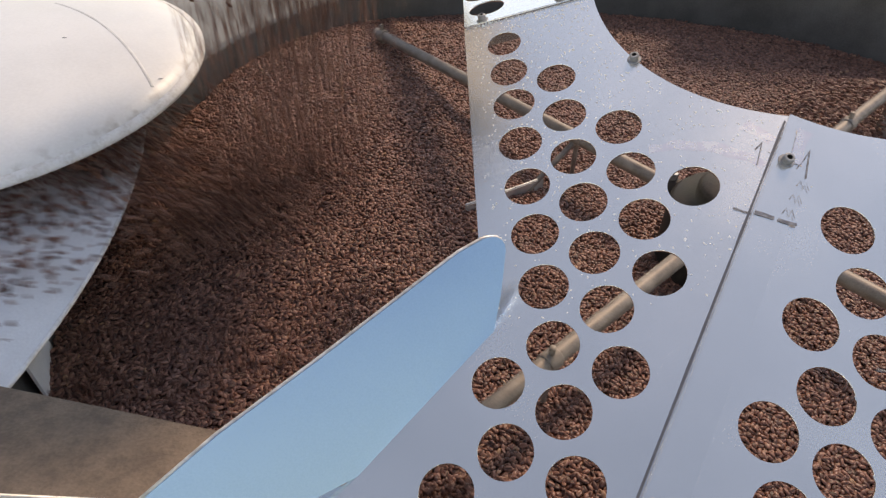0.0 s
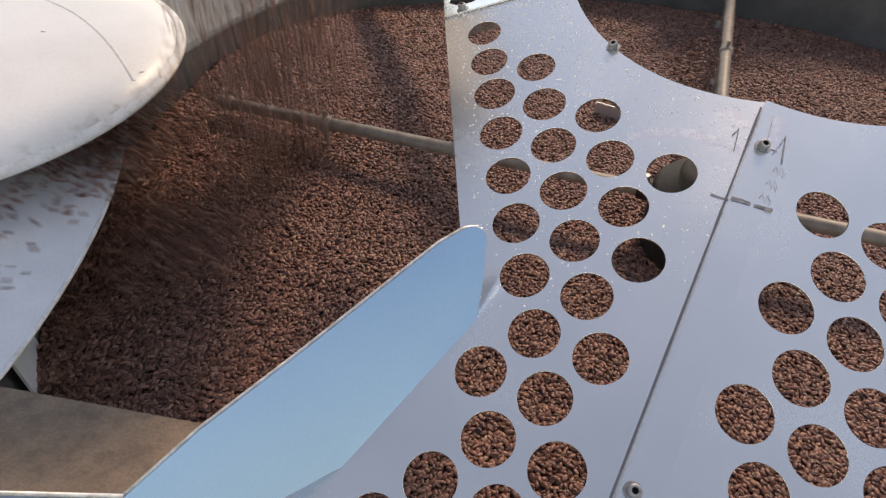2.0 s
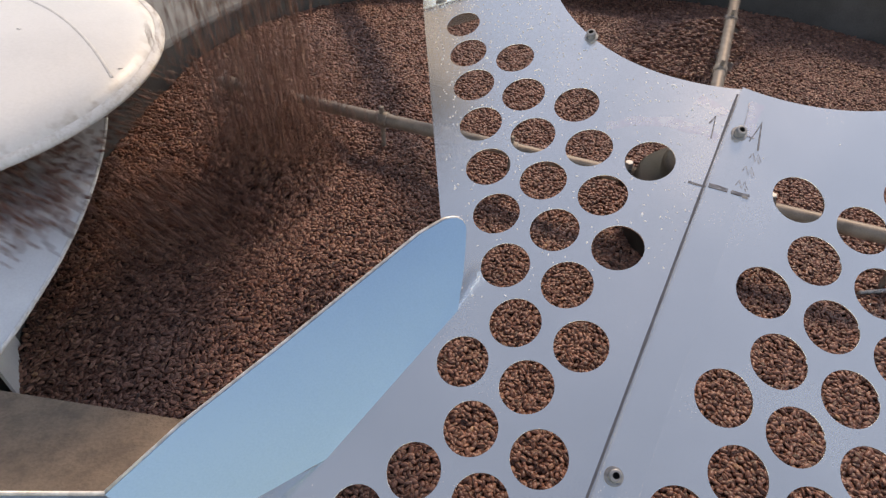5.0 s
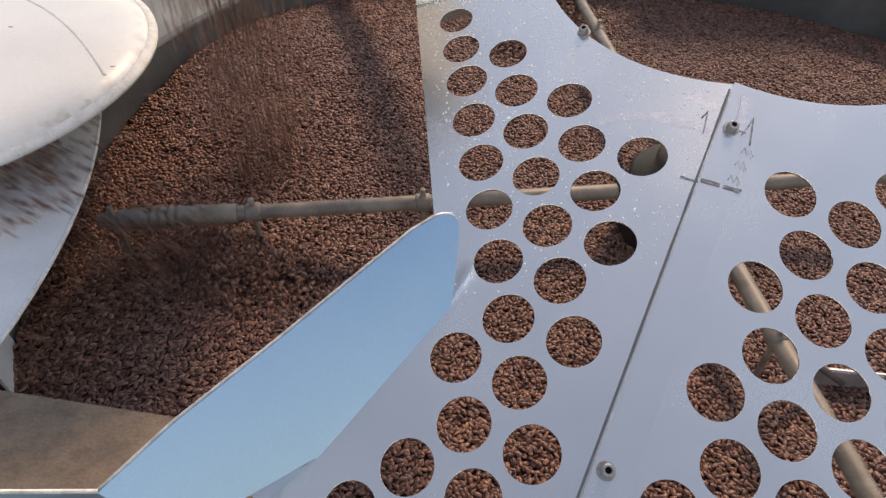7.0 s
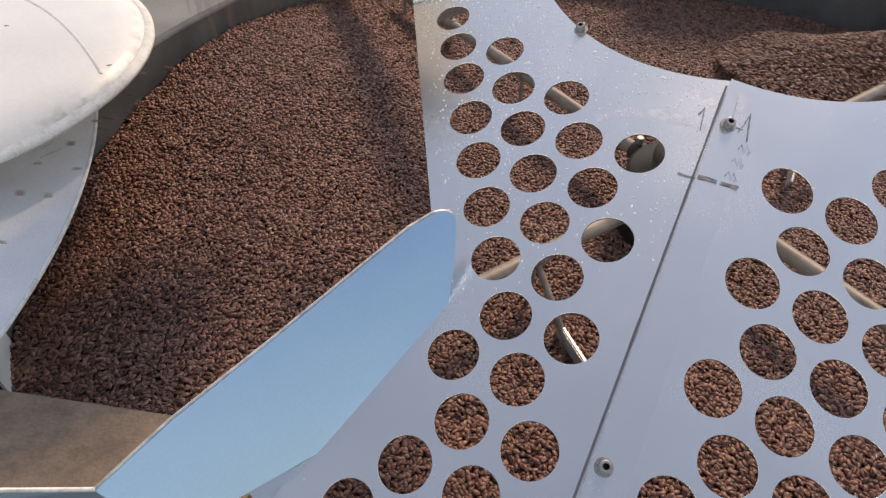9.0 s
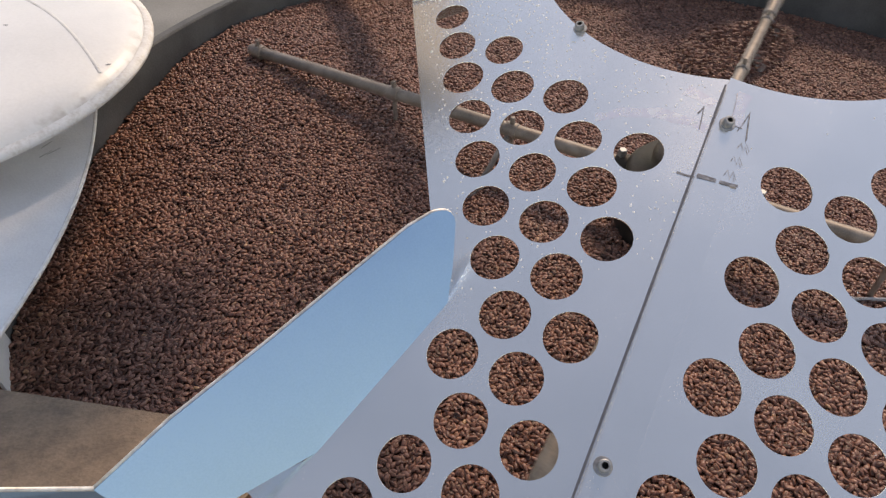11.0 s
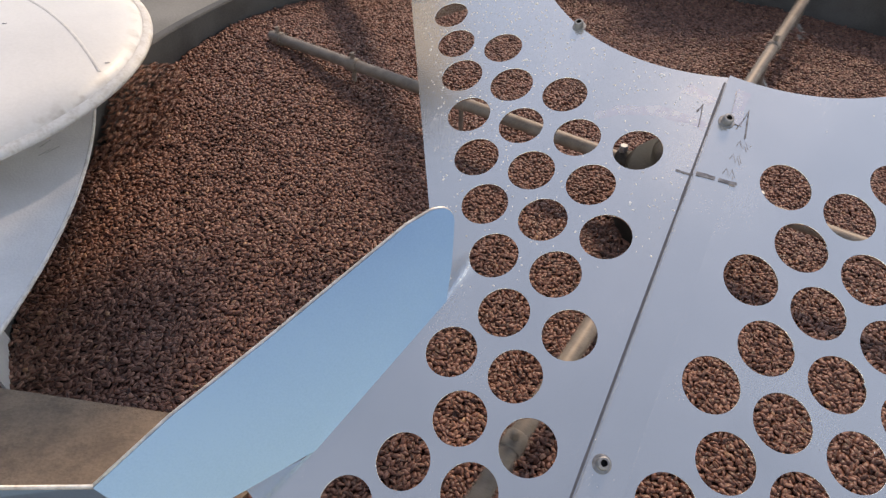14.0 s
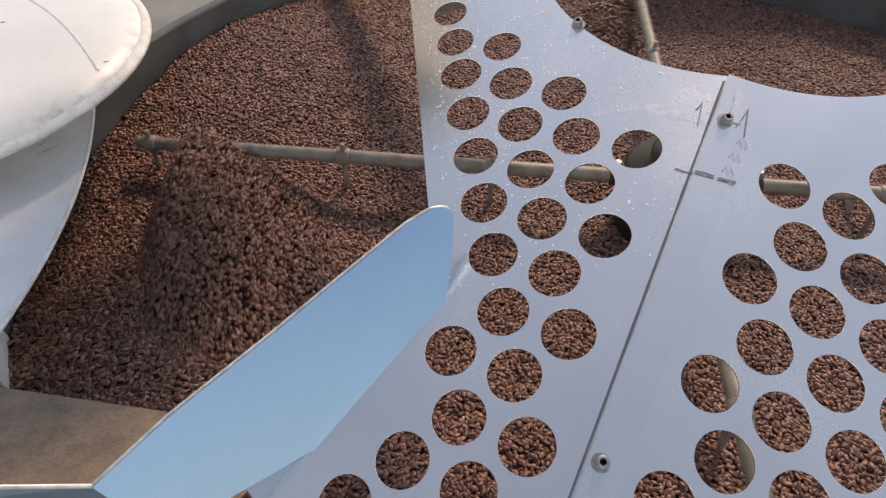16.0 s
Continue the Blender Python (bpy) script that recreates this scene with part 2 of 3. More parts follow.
# ---- guard ----
LEFT = Facet((-0.3206, -0.0441, 0.2969), (0.1094, -0.9637, -0.2435), (0.9632, 0.0423, 0.2653))
RIGHT = Facet((-0.0666, -0.3064, 0.2688), (0.0277, -0.9184, -0.3948), (0.9994, 0.0334, -0.0075))
PITCH, HOLE, THICK = 0.05, 0.01966, 0.002
SEAM_TOP, SEAM_DIR = Vector((-0.0938, -0.2169)), Vector((-0.4577, -0.8891))
ARC = 0.2305


def arc(f, a0, a1, n):
    return [f.flat(ARC * math.cos(radians(a0 + (a1 - a0) * k / n)), ARC * math.sin(radians(a0 + (a1 - a0) * k / n))) for k in range(n + 1)]


guard = empty("guard_cover", "blue-grey perforated sheet metal guard over the tray, in screwed panels", "machine guard")
TOP_OUT, TOP_IN = Vector((-0.3608, -0.0223)), Vector((-0.2301, -0.0140))
seam_end = SEAM_TOP + SEAM_DIR * 0.375
FIN_A, FIN_DIR = Vector((-0.327, -0.363)), Vector((-0.696, -0.718))
fin_end = FIN_A + FIN_DIR * 0.262
outline = [LEFT.flat(*TOP_OUT)] + arc(LEFT, 183.5, 246.6, 36) + [LEFT.flat(*seam_end), LEFT.flat(-0.545, -0.557), LEFT.flat(-0.5313, -0.5041), LEFT.flat(*(FIN_A + FIN_DIR * 0.142)), LEFT.flat(*(FIN_A + FIN_DIR * 0.004)), LEFT.flat(-0.3365, -0.3300), LEFT.flat(-0.3388, -0.2809)]
rows = {0: (0, 0), 1: (0, 1), 2: (0, 2), 3: (0, 3), 4: (0, 2), 5: (0, 2), 6: (0, 1), 7: (0, 1), 8: (-1, 0), 9: (-1, 0), 10: (-2, -1), 11: (-3, -2), 12: (-5, -3), 13: (-5, -4)}
holes = []
for i, (j0, j1) in rows.items():
    for j in range(j0, j1 + 1):
        c = (PITCH * {0: 0.26, 1: 1.11 - 0.09 * j}.get(i, i) + 0.0278 * j, 0.0431 * j)
        if (LEFT.m @ Vector((*c, 0))).y > -0.527:
            holes.append((*c, HOLE * {0: 0.87, 1: 0.93}.get(i, 1)))
left_holes = holes
panel = link("panel", punched("panel", outline, holes, THICK), STEEL, guard)
panel.matrix_basis = LEFT.m

outline = arc(RIGHT, 246.6, 291, 24) + [RIGHT.flat(0.23, -0.550), RIGHT.flat(*seam_end)]
rows = {0: (0, 0), 1: (-1, 2), 2: (-2, 3), 3: (-3, 4), 4: (-3, 4), 5: (-3, 4), 6: (-4, 4), 7: (-4, 3)}
holes = [(PITCH * i - 0.024 * j, 0.0427 * j, HOLE) for i, (j0, j1) in rows.items() for j in range(j0, j1 + 1)]
holes = [h for h in holes if (RIGHT.m @ Vector((h[0], h[1], 0))).y > -0.525 and (RIGHT.m @ Vector((h[0], h[1], 0))).x < 0.19]
panel = link("panel", punched("panel", outline, holes, THICK), STEEL, guard)
panel.matrix_basis = RIGHT.m @ Matrix.Translation((0, 0, 0.0025))

d = (LEFT.up(*TOP_IN) - LEFT.up(*TOP_OUT)).normalized()
UPPER = Facet(LEFT.up(*TOP_OUT, 0.0025), d, d.cross(Vector((-0.33, 0.02, 0.94))))
outline = [UPPER.flat(*TOP_OUT), UPPER.flat(-0.372, 0.22), UPPER.flat(-0.17, 0.155)] + [UPPER.flat(ARC * math.cos(radians(a)), ARC * math.sin(radians(a))) for a in (142, 148, 154, 160, 166, 172, 178, 183.5)]
ho = UPPER.flat(-0.338, 0.018)
hp = UPPER.flat(-0.345, 0.066)
hq = UPPER.flat(-0.300, 0.048)
panel = link("panel", punched("panel", outline, [(*ho, HOLE), (*hp, HOLE), (*hq, HOLE)], THICK), STEEL, guard)
panel.matrix_basis = UPPER.m

# screws with a hex socket on a washer
screw_mesh = {}
def screw(f, x, y, lift, big=1.0):
    if not screw_mesh:
        bm = bmesh.new()
        lathe(bm, [(0.0022, 0.0085), (0.0034, 0.0085), (0.0042, 0.0077), (0.0043, 0.0012), (0.0062, 0.0010), (0.0064, 0.0), (0.0, 0.0)], 20)
        lathe(bm, [(0.0022, 0.0085), (0.0021, 0.0040), (0.0, 0.0040)], 6)
        me = bpy.data.meshes.new("screw")
        bm.to_mesh(me)
        bm.free()
        me.materials.append(SCREWM)
        me.materials.append(DARK)
        # faces down in the socket go near black, its shade painted in
        for p in me.polygons:
            if p.center.z < 0.0083 and math.hypot(p.center.x, p.center.y) < 0.0024 and p.center.z > 0.002:
                p.material_index = 1
        screw_mesh[0] = me
    ob = link("screw", screw_mesh[0], None, guard)
    ob.matrix_basis = Matrix.Translation(f.up(x, y, lift)) @ f.m.to_3x3().to_4x4() @ Matrix.Diagonal((big, big, big * 0.75, 1))
    return ob


screw(LEFT, -0.2002, -0.1150, 0.0)
screw(RIGHT, -0.1029, -0.2539, 0.0033)
screw(RIGHT, -0.2265, -0.4925, 0.0033)
screw(UPPER, -0.342, -0.0150, 0.0)
screw(UPPER, -0.262, -0.0080, 0.0)

# leaning fin along the cut-out, with a rounded tip; s runs along its foot, v up the sheet
FIN_O, FIN_S, FIN_V = Vector((-0.327, -0.363, 0.2052)), Vector((-0.6498, -0.6694, -0.3601)), Vector((-0.6253, 0.2014, 0.754))
FIN_N = FIN_S.cross(FIN_V).normalized()
FIN_N = FIN_N if FIN_N.z > 0 else -FIN_N


def fin_point(s, v, off=0.0):
    return FIN_O + FIN_S * s + FIN_V * v + FIN_N * off


prof = [(0.0, -0.002), (-0.0222, 0.0147), (-0.0353, 0.0263), (-0.0480, 0.0380), (-0.0503, 0.0420), (-0.0507, 0.0458), (-0.0490, 0.0500), (-0.0462, 0.0528), (-0.0420, 0.0558), (-0.0388, 0.0573),
        (-0.0189, 0.0631), (0.019, 0.0685), (0.1047, 0.0804), (0.1848, 0.0930), (0.2441, 0.0974), (0.2441, 0.040), (0.1409, -0.003)]
bm = bmesh.new()
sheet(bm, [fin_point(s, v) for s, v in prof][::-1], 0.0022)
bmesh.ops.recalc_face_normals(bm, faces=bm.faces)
part("fin", bm, FINM, guard, "leaning metal fin with a rounded tip, sky blue put into its colour")
top = [fin_point(s, v, -0.001) for s, v in prof[4:15]]
bm = bmesh.new()
sweep(bm, top, 0.0016)
part("fin_edge", bm, EDGEM, guard, "pale cut edge, the light it catches put into its colour", True)
corner = fin_point(0.2441, 0.0974)
low = fin_point(0.2441, 0.040)
bm = bmesh.new()
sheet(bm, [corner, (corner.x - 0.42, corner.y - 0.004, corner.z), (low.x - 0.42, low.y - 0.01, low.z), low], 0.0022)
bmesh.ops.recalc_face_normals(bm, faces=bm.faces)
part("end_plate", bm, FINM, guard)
bm = bmesh.new()
sweep(bm, [corner, Vector((corner.x - 0.42, corner.y - 0.004, corner.z))], 0.0016)
part("plate_edge", bm, EDGEM, guard, "pale cut edge, the light it catches put into its colour", True)

# straps that carry the panels' outer edge on the tray's rim
for f, x in ((LEFT, -0.42), (RIGHT, -0.18), (RIGHT, 0.16)):
    a = f.up(x, -0.545, -0.0035)
    b = Vector((x * 1.12, -math.sqrt((WALL_R + 0.008) ** 2 - (x * 1.12) ** 2), RIM + 0.004))
    w = Vector((0.014, 0, 0))
    bm = bmesh.new()
    sheet(bm, [a - w + Vector((0, 0.02, 0.008)), b - w, b + w, a + w + Vector((0, 0.02, 0.008))], 0.003)
    bmesh.ops.recalc_face_normals(bm, faces=bm.faces)
    part("strap", bm, STEEL, guard)

# stay that carries the guard's ring from the tray's far rim
# unseen; its angle is set by the soft shadow band it casts on the bed
ang = radians(127)
out, across = Vector((math.cos(ang), math.sin(ang), 0)), Vector((-math.sin(ang), math.cos(ang), 0)) * 0.034
a, b = out * 0.24 + Vector((0, 0, 0.30)), out * (WALL_R + 0.012) + Vector((0, 0, RIM + 0.002))
bm = bmesh.new()
sheet(bm, [a - across, b - across, b + across, a + across], 0.003)
bmesh.ops.recalc_face_normals(bm, faces=bm.faces)
part("stay", bm, STEEL, guard)

# turned-down skirt round the opening and a rib under the upper joint
for f, a0, a1 in ((LEFT, 183.5, 246.4), (RIGHT, 246.8, 291)):
    bm = bmesh.new()
    ring = []
    for k in range(31):
        a = radians(a0 + (a1 - a0) * k / 30)
        ring.append([bm.verts.new(f.up((ARC + e) * math.cos(a), (ARC + e) * math.sin(a), -THICK - 0.001) - Vector((0, 0, h))) for e, h in ((0.003, 0), (0.003, 0.045), (0.005, 0.045), (0.005, 0))])
    for u, v in zip(ring, ring[1:]):
        for j in range(4):
            bm.faces.new((u[j], u[(j + 1) % 4], v[(j + 1) % 4], v[j]))
    bm.faces.new(ring[0])
    bm.faces.new(ring[-1][::-1])
    bmesh.ops.recalc_face_normals(bm, faces=bm.faces)
    part("skirt", bm, STEEL, guard)
bm = bmesh.new()
p, q = LEFT.up(*TOP_OUT, -THICK - 0.001), LEFT.up(*TOP_IN, -THICK - 0.001)
sheet(bm, [p, q, q - Vector((0, 0, 0.022)), p - Vector((0, 0, 0.022))], 0.003)
part("rib", bm, STEEL, guard)


def ribbon(f, pts, width, lift, material, name="pen_mark", label=""):
    """A thin stroke lying on the facet, through plan points."""
    bm = bmesh.new()
    ws = [f.up(x, y, lift) for x, y in pts]
    prev = None
    for k, w in enumerate(ws):
        d = (ws[min(k + 1, len(ws) - 1)] - ws[max(k - 1, 0)]).normalized()
        side = f.n.cross(d) * width / 2 * (0.75 + 0.5 * random.random())
        cur = [bm.verts.new(w + side), bm.verts.new(w - side)]
        if prev:
            bm.faces.new((prev[0], prev[1], cur[1], cur[0]))
        prev = cur
    return part(name, bm, material, guard, label)


RL = 0.0039
ribbon(LEFT, [(-0.1213, -0.2385), (-0.1183, -0.2360), (-0.1155, -0.2331), (-0.1190, -0.2430), (-0.1229, -0.2535)], 0.0010, 0.0005, INK, label="handwritten number 1")
ribbon(RIGHT, [(-0.0958, -0.2596), (-0.0890, -0.2520), (-0.0827, -0.2436), (-0.0865, -0.2550), (-0.0907, -0.2681)], 0.0010, RL, INK, label="handwritten number 1")
ribbon(LEFT, [(-0.1462, -0.2894), (-0.1405, -0.2935), (-0.1345, -0.2970)], 0.0014, 0.0005, INK)
ribbon(RIGHT, [(-0.1340, -0.2972), (-0.1270, -0.2990), (-0.1203, -0.3012)], 0.0032, RL, INK)
ribbon(RIGHT, [(-0.1178, -0.3020), (-0.1110, -0.3040), (-0.1045, -0.3054)], 0.0022, RL, INK)
for x0, y0 in ((-0.1133, -0.2965), (-0.1060, -0.2850), (-0.0985, -0.2740)):
    ribbon(RIGHT, [(x0, y0), (x0 + 0.0035, y0 + 0.004), (x0 + 0.0040, y0 - 0.003), (x0 + 0.0075, y0 + 0.003), (x0 + 0.0080, y0 - 0.004)], 0.0006, RL, INK)
ribbon(LEFT, [(-0.1990, -0.2200), (-0.1890, -0.2215), (-0.1790, -0.2200), (-0.1650, -0.2250), (-0.1500, -0.2290), (-0.1370, -0.2390), (-0.1260, -0.2460), (-0.1180, -0.2560)], 0.0095, 0.00004, PINK, "smudge", "faint pink smudge")
ribbon(LEFT, [(-0.1250, -0.2120), (-0.1150, -0.2230), (-0.1080, -0.2330)], 0.010, 0.00004, PINK, "smudge", "faint pink smudge")
ribbon(RIGHT, [(-0.0830, -0.2270), (-0.0900, -0.2400), (-0.0960, -0.2560)], 0.010, RL, PINK, "smudge", "faint pink smudge")
joint = [SEAM_TOP + SEAM_DIR * (0.372 * k / 24) for k in range(25)]
ribbon(LEFT, [(p.x - 0.0016, p.y + 0.0008) for p in joint], 0.0018, 0.0006, JOINT, "joint", "dark joint line between the panels")
bm = bmesh.new()
side = Vector((0.8891, -0.4577))
quad = [SEAM_TOP + SEAM_DIR * 0.008 + side * 0.001, SEAM_TOP + SEAM_DIR * 0.37 + side * 0.001, SEAM_TOP + SEAM_DIR * 0.37 + side * 0.026, SEAM_TOP + SEAM_DIR * 0.014 + side * 0.026]
sheet(bm, [RIGHT.up(q.x, q.y, 0.0033) for q in quad], 0.0009)
bmesh.ops.recalc_face_normals(bm, faces=bm.faces)
part("seam_strip", bm, STEEL, guard)

# pale flecks of chaff, thick towards the upper joint
bm = bmesh.new()
flecks = 0
while flecks < 760:
    x, y = random.uniform(-0.36, -0.08), -0.02 - 0.34 * random.random() ** 1.9
    r = math.hypot(x, y)
    u, v = LEFT.flat(x, y)
    near = min(math.hypot(u - hx, v - hy) for hx, hy, _ in left_holes)
    if r < ARC + 0.004 or near < HOLE + 0.001 or x < -0.352 + 0.08 * (-y - 0.02) or (Vector((x, y)) - SEAM_TOP).cross(SEAM_DIR) < 0.003:
        continue
    g = random.uniform(0.00028, 0.00092) * (1.8 if random.random() < 0.06 else 1)
    bmesh.ops.create_icosphere(bm, subdivisions=1, radius=g, matrix=Matrix.Translation(LEFT.up(x, y, 0.0002)) @ LEFT.m.to_3x3().to_4x4() @ pose(0, 0, 0, 0, 0, random.uniform(0, 180)) @ Matrix.Diagonal((1.5, 0.8, 0.35, 1)))
    flecks += 1
for _ in range(70):
    x, y = random.uniform(-0.09, 0.25), random.uniform(-0.62, -0.24)
    if math.hypot(x, y) > ARC + 0.01:
        bmesh.ops.create_icosphere(bm, subdivisions=1, radius=random.uniform(0.0003, 0.0008), matrix=Matrix.Translation(RIGHT.up(x, y, 0.0027)))
tagged(part("chaff_dust", bm, SPECK, guard, "pale flecks of chaff"), kind="stuff")

# mottled tan sheet between the fin box and the beans
bm = bmesh.new()
sheet(bm, [(-0.85, -0.3475, 0.090), (-0.90, -0.60, 0.125), (-0.56, -0.60, 0.125), (-0.44, -0.4130, 0.090)][::-1], 0.003)
bmesh.ops.recalc_face_normals(bm, faces=bm.faces)
chute = empty("outlet_sheet", "mottled tan sheet sloping beside the beans", "metal sheet")
part("sheet", bm, TANM, chute)

bm = bmesh.new()
sheet(bm, [(-0.806, -0.2900, -0.10), (-0.806, -0.2900, 0.076), (-0.850, -0.200, 0.070), (-0.850, -0.200, -0.10)][::-1], 0.003)
part("side_plate", bm, CHUTEM, chute, "light grey upright plate")

# white domed cover over the discharge
cover = empty("discharge_cover", "white enamelled domed cover with a dirty rolled rim", "machine cover")
CX, CY, CZ, CR = -1.0655, 0.114, 0.150, 0.3274
bm = bmesh.new()
DOME = 0.05
dome = [(0, DOME)] + [(CR * 0.97 * math.sin(radians(a)), DOME * math.cos(radians(a))) for a in range(6, 90, 6)] + [(CR * 0.975, 0.001)]
lathe(bm, dome, 96, pose(CX, CY, CZ))
grime(WHITE, CX, CY, CR * 0.91, CR * 0.995, (0.44, 0.38, 0.33))
part("dome", bm, WHITE, cover, "bright white enamel dome", smooth=True)
bm = bmesh.new()
lathe(bm, [(CR * 0.965, 0.006), (CR * 0.985, 0.005), (CR, 0.001), (CR, -0.003), (CR * 0.985, -0.005), (CR * 0.95, -0.005)], 96, pose(CX, CY, CZ))
part("rim", bm, RIMM, cover, "dirty pale rolled rim", smooth=True)
# seam bead over the dome
bm = bmesh.new()
bead = []
for k in range(25):
    u = k / 24
    d = 0.004 + 0.22 * u
    x, y = 0.300 - d, -0.058 + 1.4 * d - 2.2 * d * d
    r = math.hypot(x, y) / (CR * 0.97)
    bead.append(Vector((CX + x, CY + y, CZ - 0.0030 + DOME * max(0.0, 1 - r * r) ** 0.5)))
sweep(bm, bead, 0.0037, 20)
part("seam", bm, SEAMM, cover, "faint welded seam")

for x, y, a in ((-0.913, 0.139, 40), (-0.766, 0.084, 60)):
    r = math.hypot(x - CX, y - CY) / (CR * 0.97)
    bm = bmesh.new()
    bmesh.ops.create_icosphere(bm, subdivisions=2, radius=0.001, matrix=pose(x, y, CZ + DOME * (1 - r * r) ** 0.5, 0, 20, a) @ Matrix.Diagonal((4.5, 1.3, 0.5, 1)))
    part("chip", bm, INK, cover, "small dark chip in the enamel")

# chute under the cover, with a round lip over the tray
discharge_chute = empty("discharge_chute", "pale grey worn steel chute with a rounded lip", "chute")
CHX, CHY, CHR = -1.737, -0.240, 0.9794
bm = bmesh.new()
edge = []
for k in range(41):
    a = radians(-9 + 30 * k / 40)
    x, y = CHX + CHR * math.cos(a), CHY + CHR * math.sin(a)
    edge.append(Vector((x, y, 0.09 - 0.1 * (x + 0.8))))
back = [Vector((-1.5, edge[-1].y, 0.09 + 0.07)), Vector((-1.5, edge[0].y, 0.09 + 0.07))]
sheet(bm, edge + back, 0.004)
bmesh.ops.recalc_face_normals(bm, faces=bm.faces)
part("chute_sheet", bm, CHUTEM, discharge_chute)
bm = bmesh.new()
sweep(bm, [p + Vector((0.001, 0, -0.002)) for p in edge], 0.0026)
part("lip", bm, RIMM, discharge_chute, "worn rounded lip")
for x, y, a in ((-0.835, -0.015, 70), (-0.828, -0.008, 62), (-0.842, 0.004, 75)):
    bm = bmesh.new()
    box(bm, 0.020, 0.0009, 0.0005, pose(x, y, 0.0905 - 0.1 * (x + 0.8), 0, 5.7, a))
    part("scuff", bm, SCUFF, discharge_chute, "faint grey scratch")

# ---- beans ----
def bean_points():
    """One bean, flatter on one side and furrowed there; length along x."""
    vs, fs, crease = [(-0.5, 0, 0)], [], []
    ring = ((0, 1, 1), (75, 1.15, 0.88), (90, 1, 0.40), (105, 1.15, 0.88), (180, 1, 1), (225, 1, 1), (270, 1, 1), (315, 1, 1))
    n = len(ring)
    for x, k in ((-0.33, 0.76), (0.0, 1.0), (0.33, 0.76)):
        for a, fy, fz in ring:
            vs.append((x, 0.285 * math.cos(radians(a)) * k * fy, 0.205 * math.sin(radians(a)) * k * fz))
    vs.append((0.5, 0, 0))
    for s in range(n):
        t = (s + 1) % n
        fs.append((0, 1 + t, 1 + s))
        for r in (0, 1):
            a, b = 1 + n * r, 1 + n + n * r
            fs.append((a + s, a + t, b + t))
            fs.append((a + s, b + t, b + s))
        fs.append((1 + 2 * n + s, 1 + 2 * n + t, 1 + 3 * n))
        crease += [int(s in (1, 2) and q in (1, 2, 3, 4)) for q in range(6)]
    return np.array(vs), np.array(fs), np.array(crease)


BV, BF, BC = bean_points()
# a plainer bean for the far bed and for beans in the air
def spindle(sides):
    """A bean with that many sides and two rings."""
    vs = [(-0.5, 0, 0)] + [(x, 0.285 * math.cos(math.tau * k / sides), 0.205 * math.sin(math.tau * k / sides)) for x in (-0.23, 0.23) for k in range(sides)] + [(0.5, 0, 0)]
    end = 1 + 2 * sides
    fs = []
    for k in range(sides):
        j = (k + 1) % sides
        fs += [(0, 1 + j, 1 + k), (1 + k, 1 + j, 1 + sides + j), (1 + k, 1 + sides + j, 1 + sides + k), (1 + sides + k, 1 + sides + j, end)]
    return np.array(vs), np.array(fs)


PV, PF = spindle(5)
AV, AF = spindle(3)


def beans_mesh(name, places, lengths, rng, lie=0.6, plain=0):
    """One mesh of many beans at the places, each turned at random; lie: how flat they lie; plain: 1 for the far bed, 2 for beans in the air."""
    n = len(places)
    bv, bf = ((BV, BF), (PV, PF), (AV, AF))[plain]
    tilt = np.stack([rng.normal(0, lie, n), rng.normal(0, lie * 0.6, n), rng.uniform(0, math.tau, n)], 1)
    tilt[:, 0] += np.where(rng.random(n) < 0.55, math.pi, 0)
    cx, cy, cz = np.cos(tilt).T
    sx, sy, sz = np.sin(tilt).T
    rot = np.empty((n, 3, 3))
    rot[:, 0] = np.stack([cy * cz, sx * sy * cz - cx * sz, cx * sy * cz + sx * sz], 1)
    rot[:, 1] = np.stack([cy * sz, sx * sy * sz + cx * cz, cx * sy * sz - sx * cz], 1)
    rot[:, 2] = np.stack([-sy, sx * cy, cx * cy], 1)
    size = lengths[:, None, None] * (1 + rng.normal(0, 0.05, (n, 1, 3)))
    co = np.einsum("nij,nvj->nvi", rot, bv[None] * size) + places[:, None]
    me = bpy.data.meshes.new(name)
    nv, nf = len(bv), len(bf)
    fa = (bf[None] + (np.arange(n) * nv)[:, None, None]).reshape(-1)
    me.vertices.add(n * nv)
    me.vertices.foreach_set("co", co.reshape(-1))
    me.loops.add(len(fa))
    me.loops.foreach_set("vertex_index", fa.astype(np.int32))
    me.polygons.add(n * nf)
    me.polygons.foreach_set("loop_start", np.arange(0, len(fa), 3, dtype=np.int32))
    me.polygons.foreach_set("use_smooth", np.ones(n * nf, dtype=bool))
    me.update(calc_edges=True)
    me.materials.append(BEAN)
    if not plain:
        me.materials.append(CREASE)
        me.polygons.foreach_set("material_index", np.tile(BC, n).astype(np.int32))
    return me


rng = np.random.default_rng(7)
STEP = 0.0050
pts = []
k = 0
y = -WALL_R
while y < WALL_R:
    x = -WALL_R + (k % 2) * STEP / 2
    while x < WALL_R:
        if x * x + y * y < (WALL_R - 0.004) ** 2 and y > -0.47 and x < 0.16 + 0.64 * (y + 0.47):
            px, py = x + rng.normal(0, 0.0010), y + rng.normal(0, 0.0010)
            pts.append((px, py, bed_height(px, py) + rng.normal(0, 0.0011)))
        x += STEP
    y += STEP * 0.87
    k += 1
pts = np.array(pts)
for far in (False, True):
    some = pts[(pts[:, 1] > 0.02) == far]
    bed = link("bean_bed", beans_mesh("bean_bed", some, rng.normal(0.0097, 0.0007, len(some)), rng, 0.40, int(far)), None)
    tagged(bed, "bed of brown roasted coffee beans filling the tray", "coffee beans", kind="stuff")

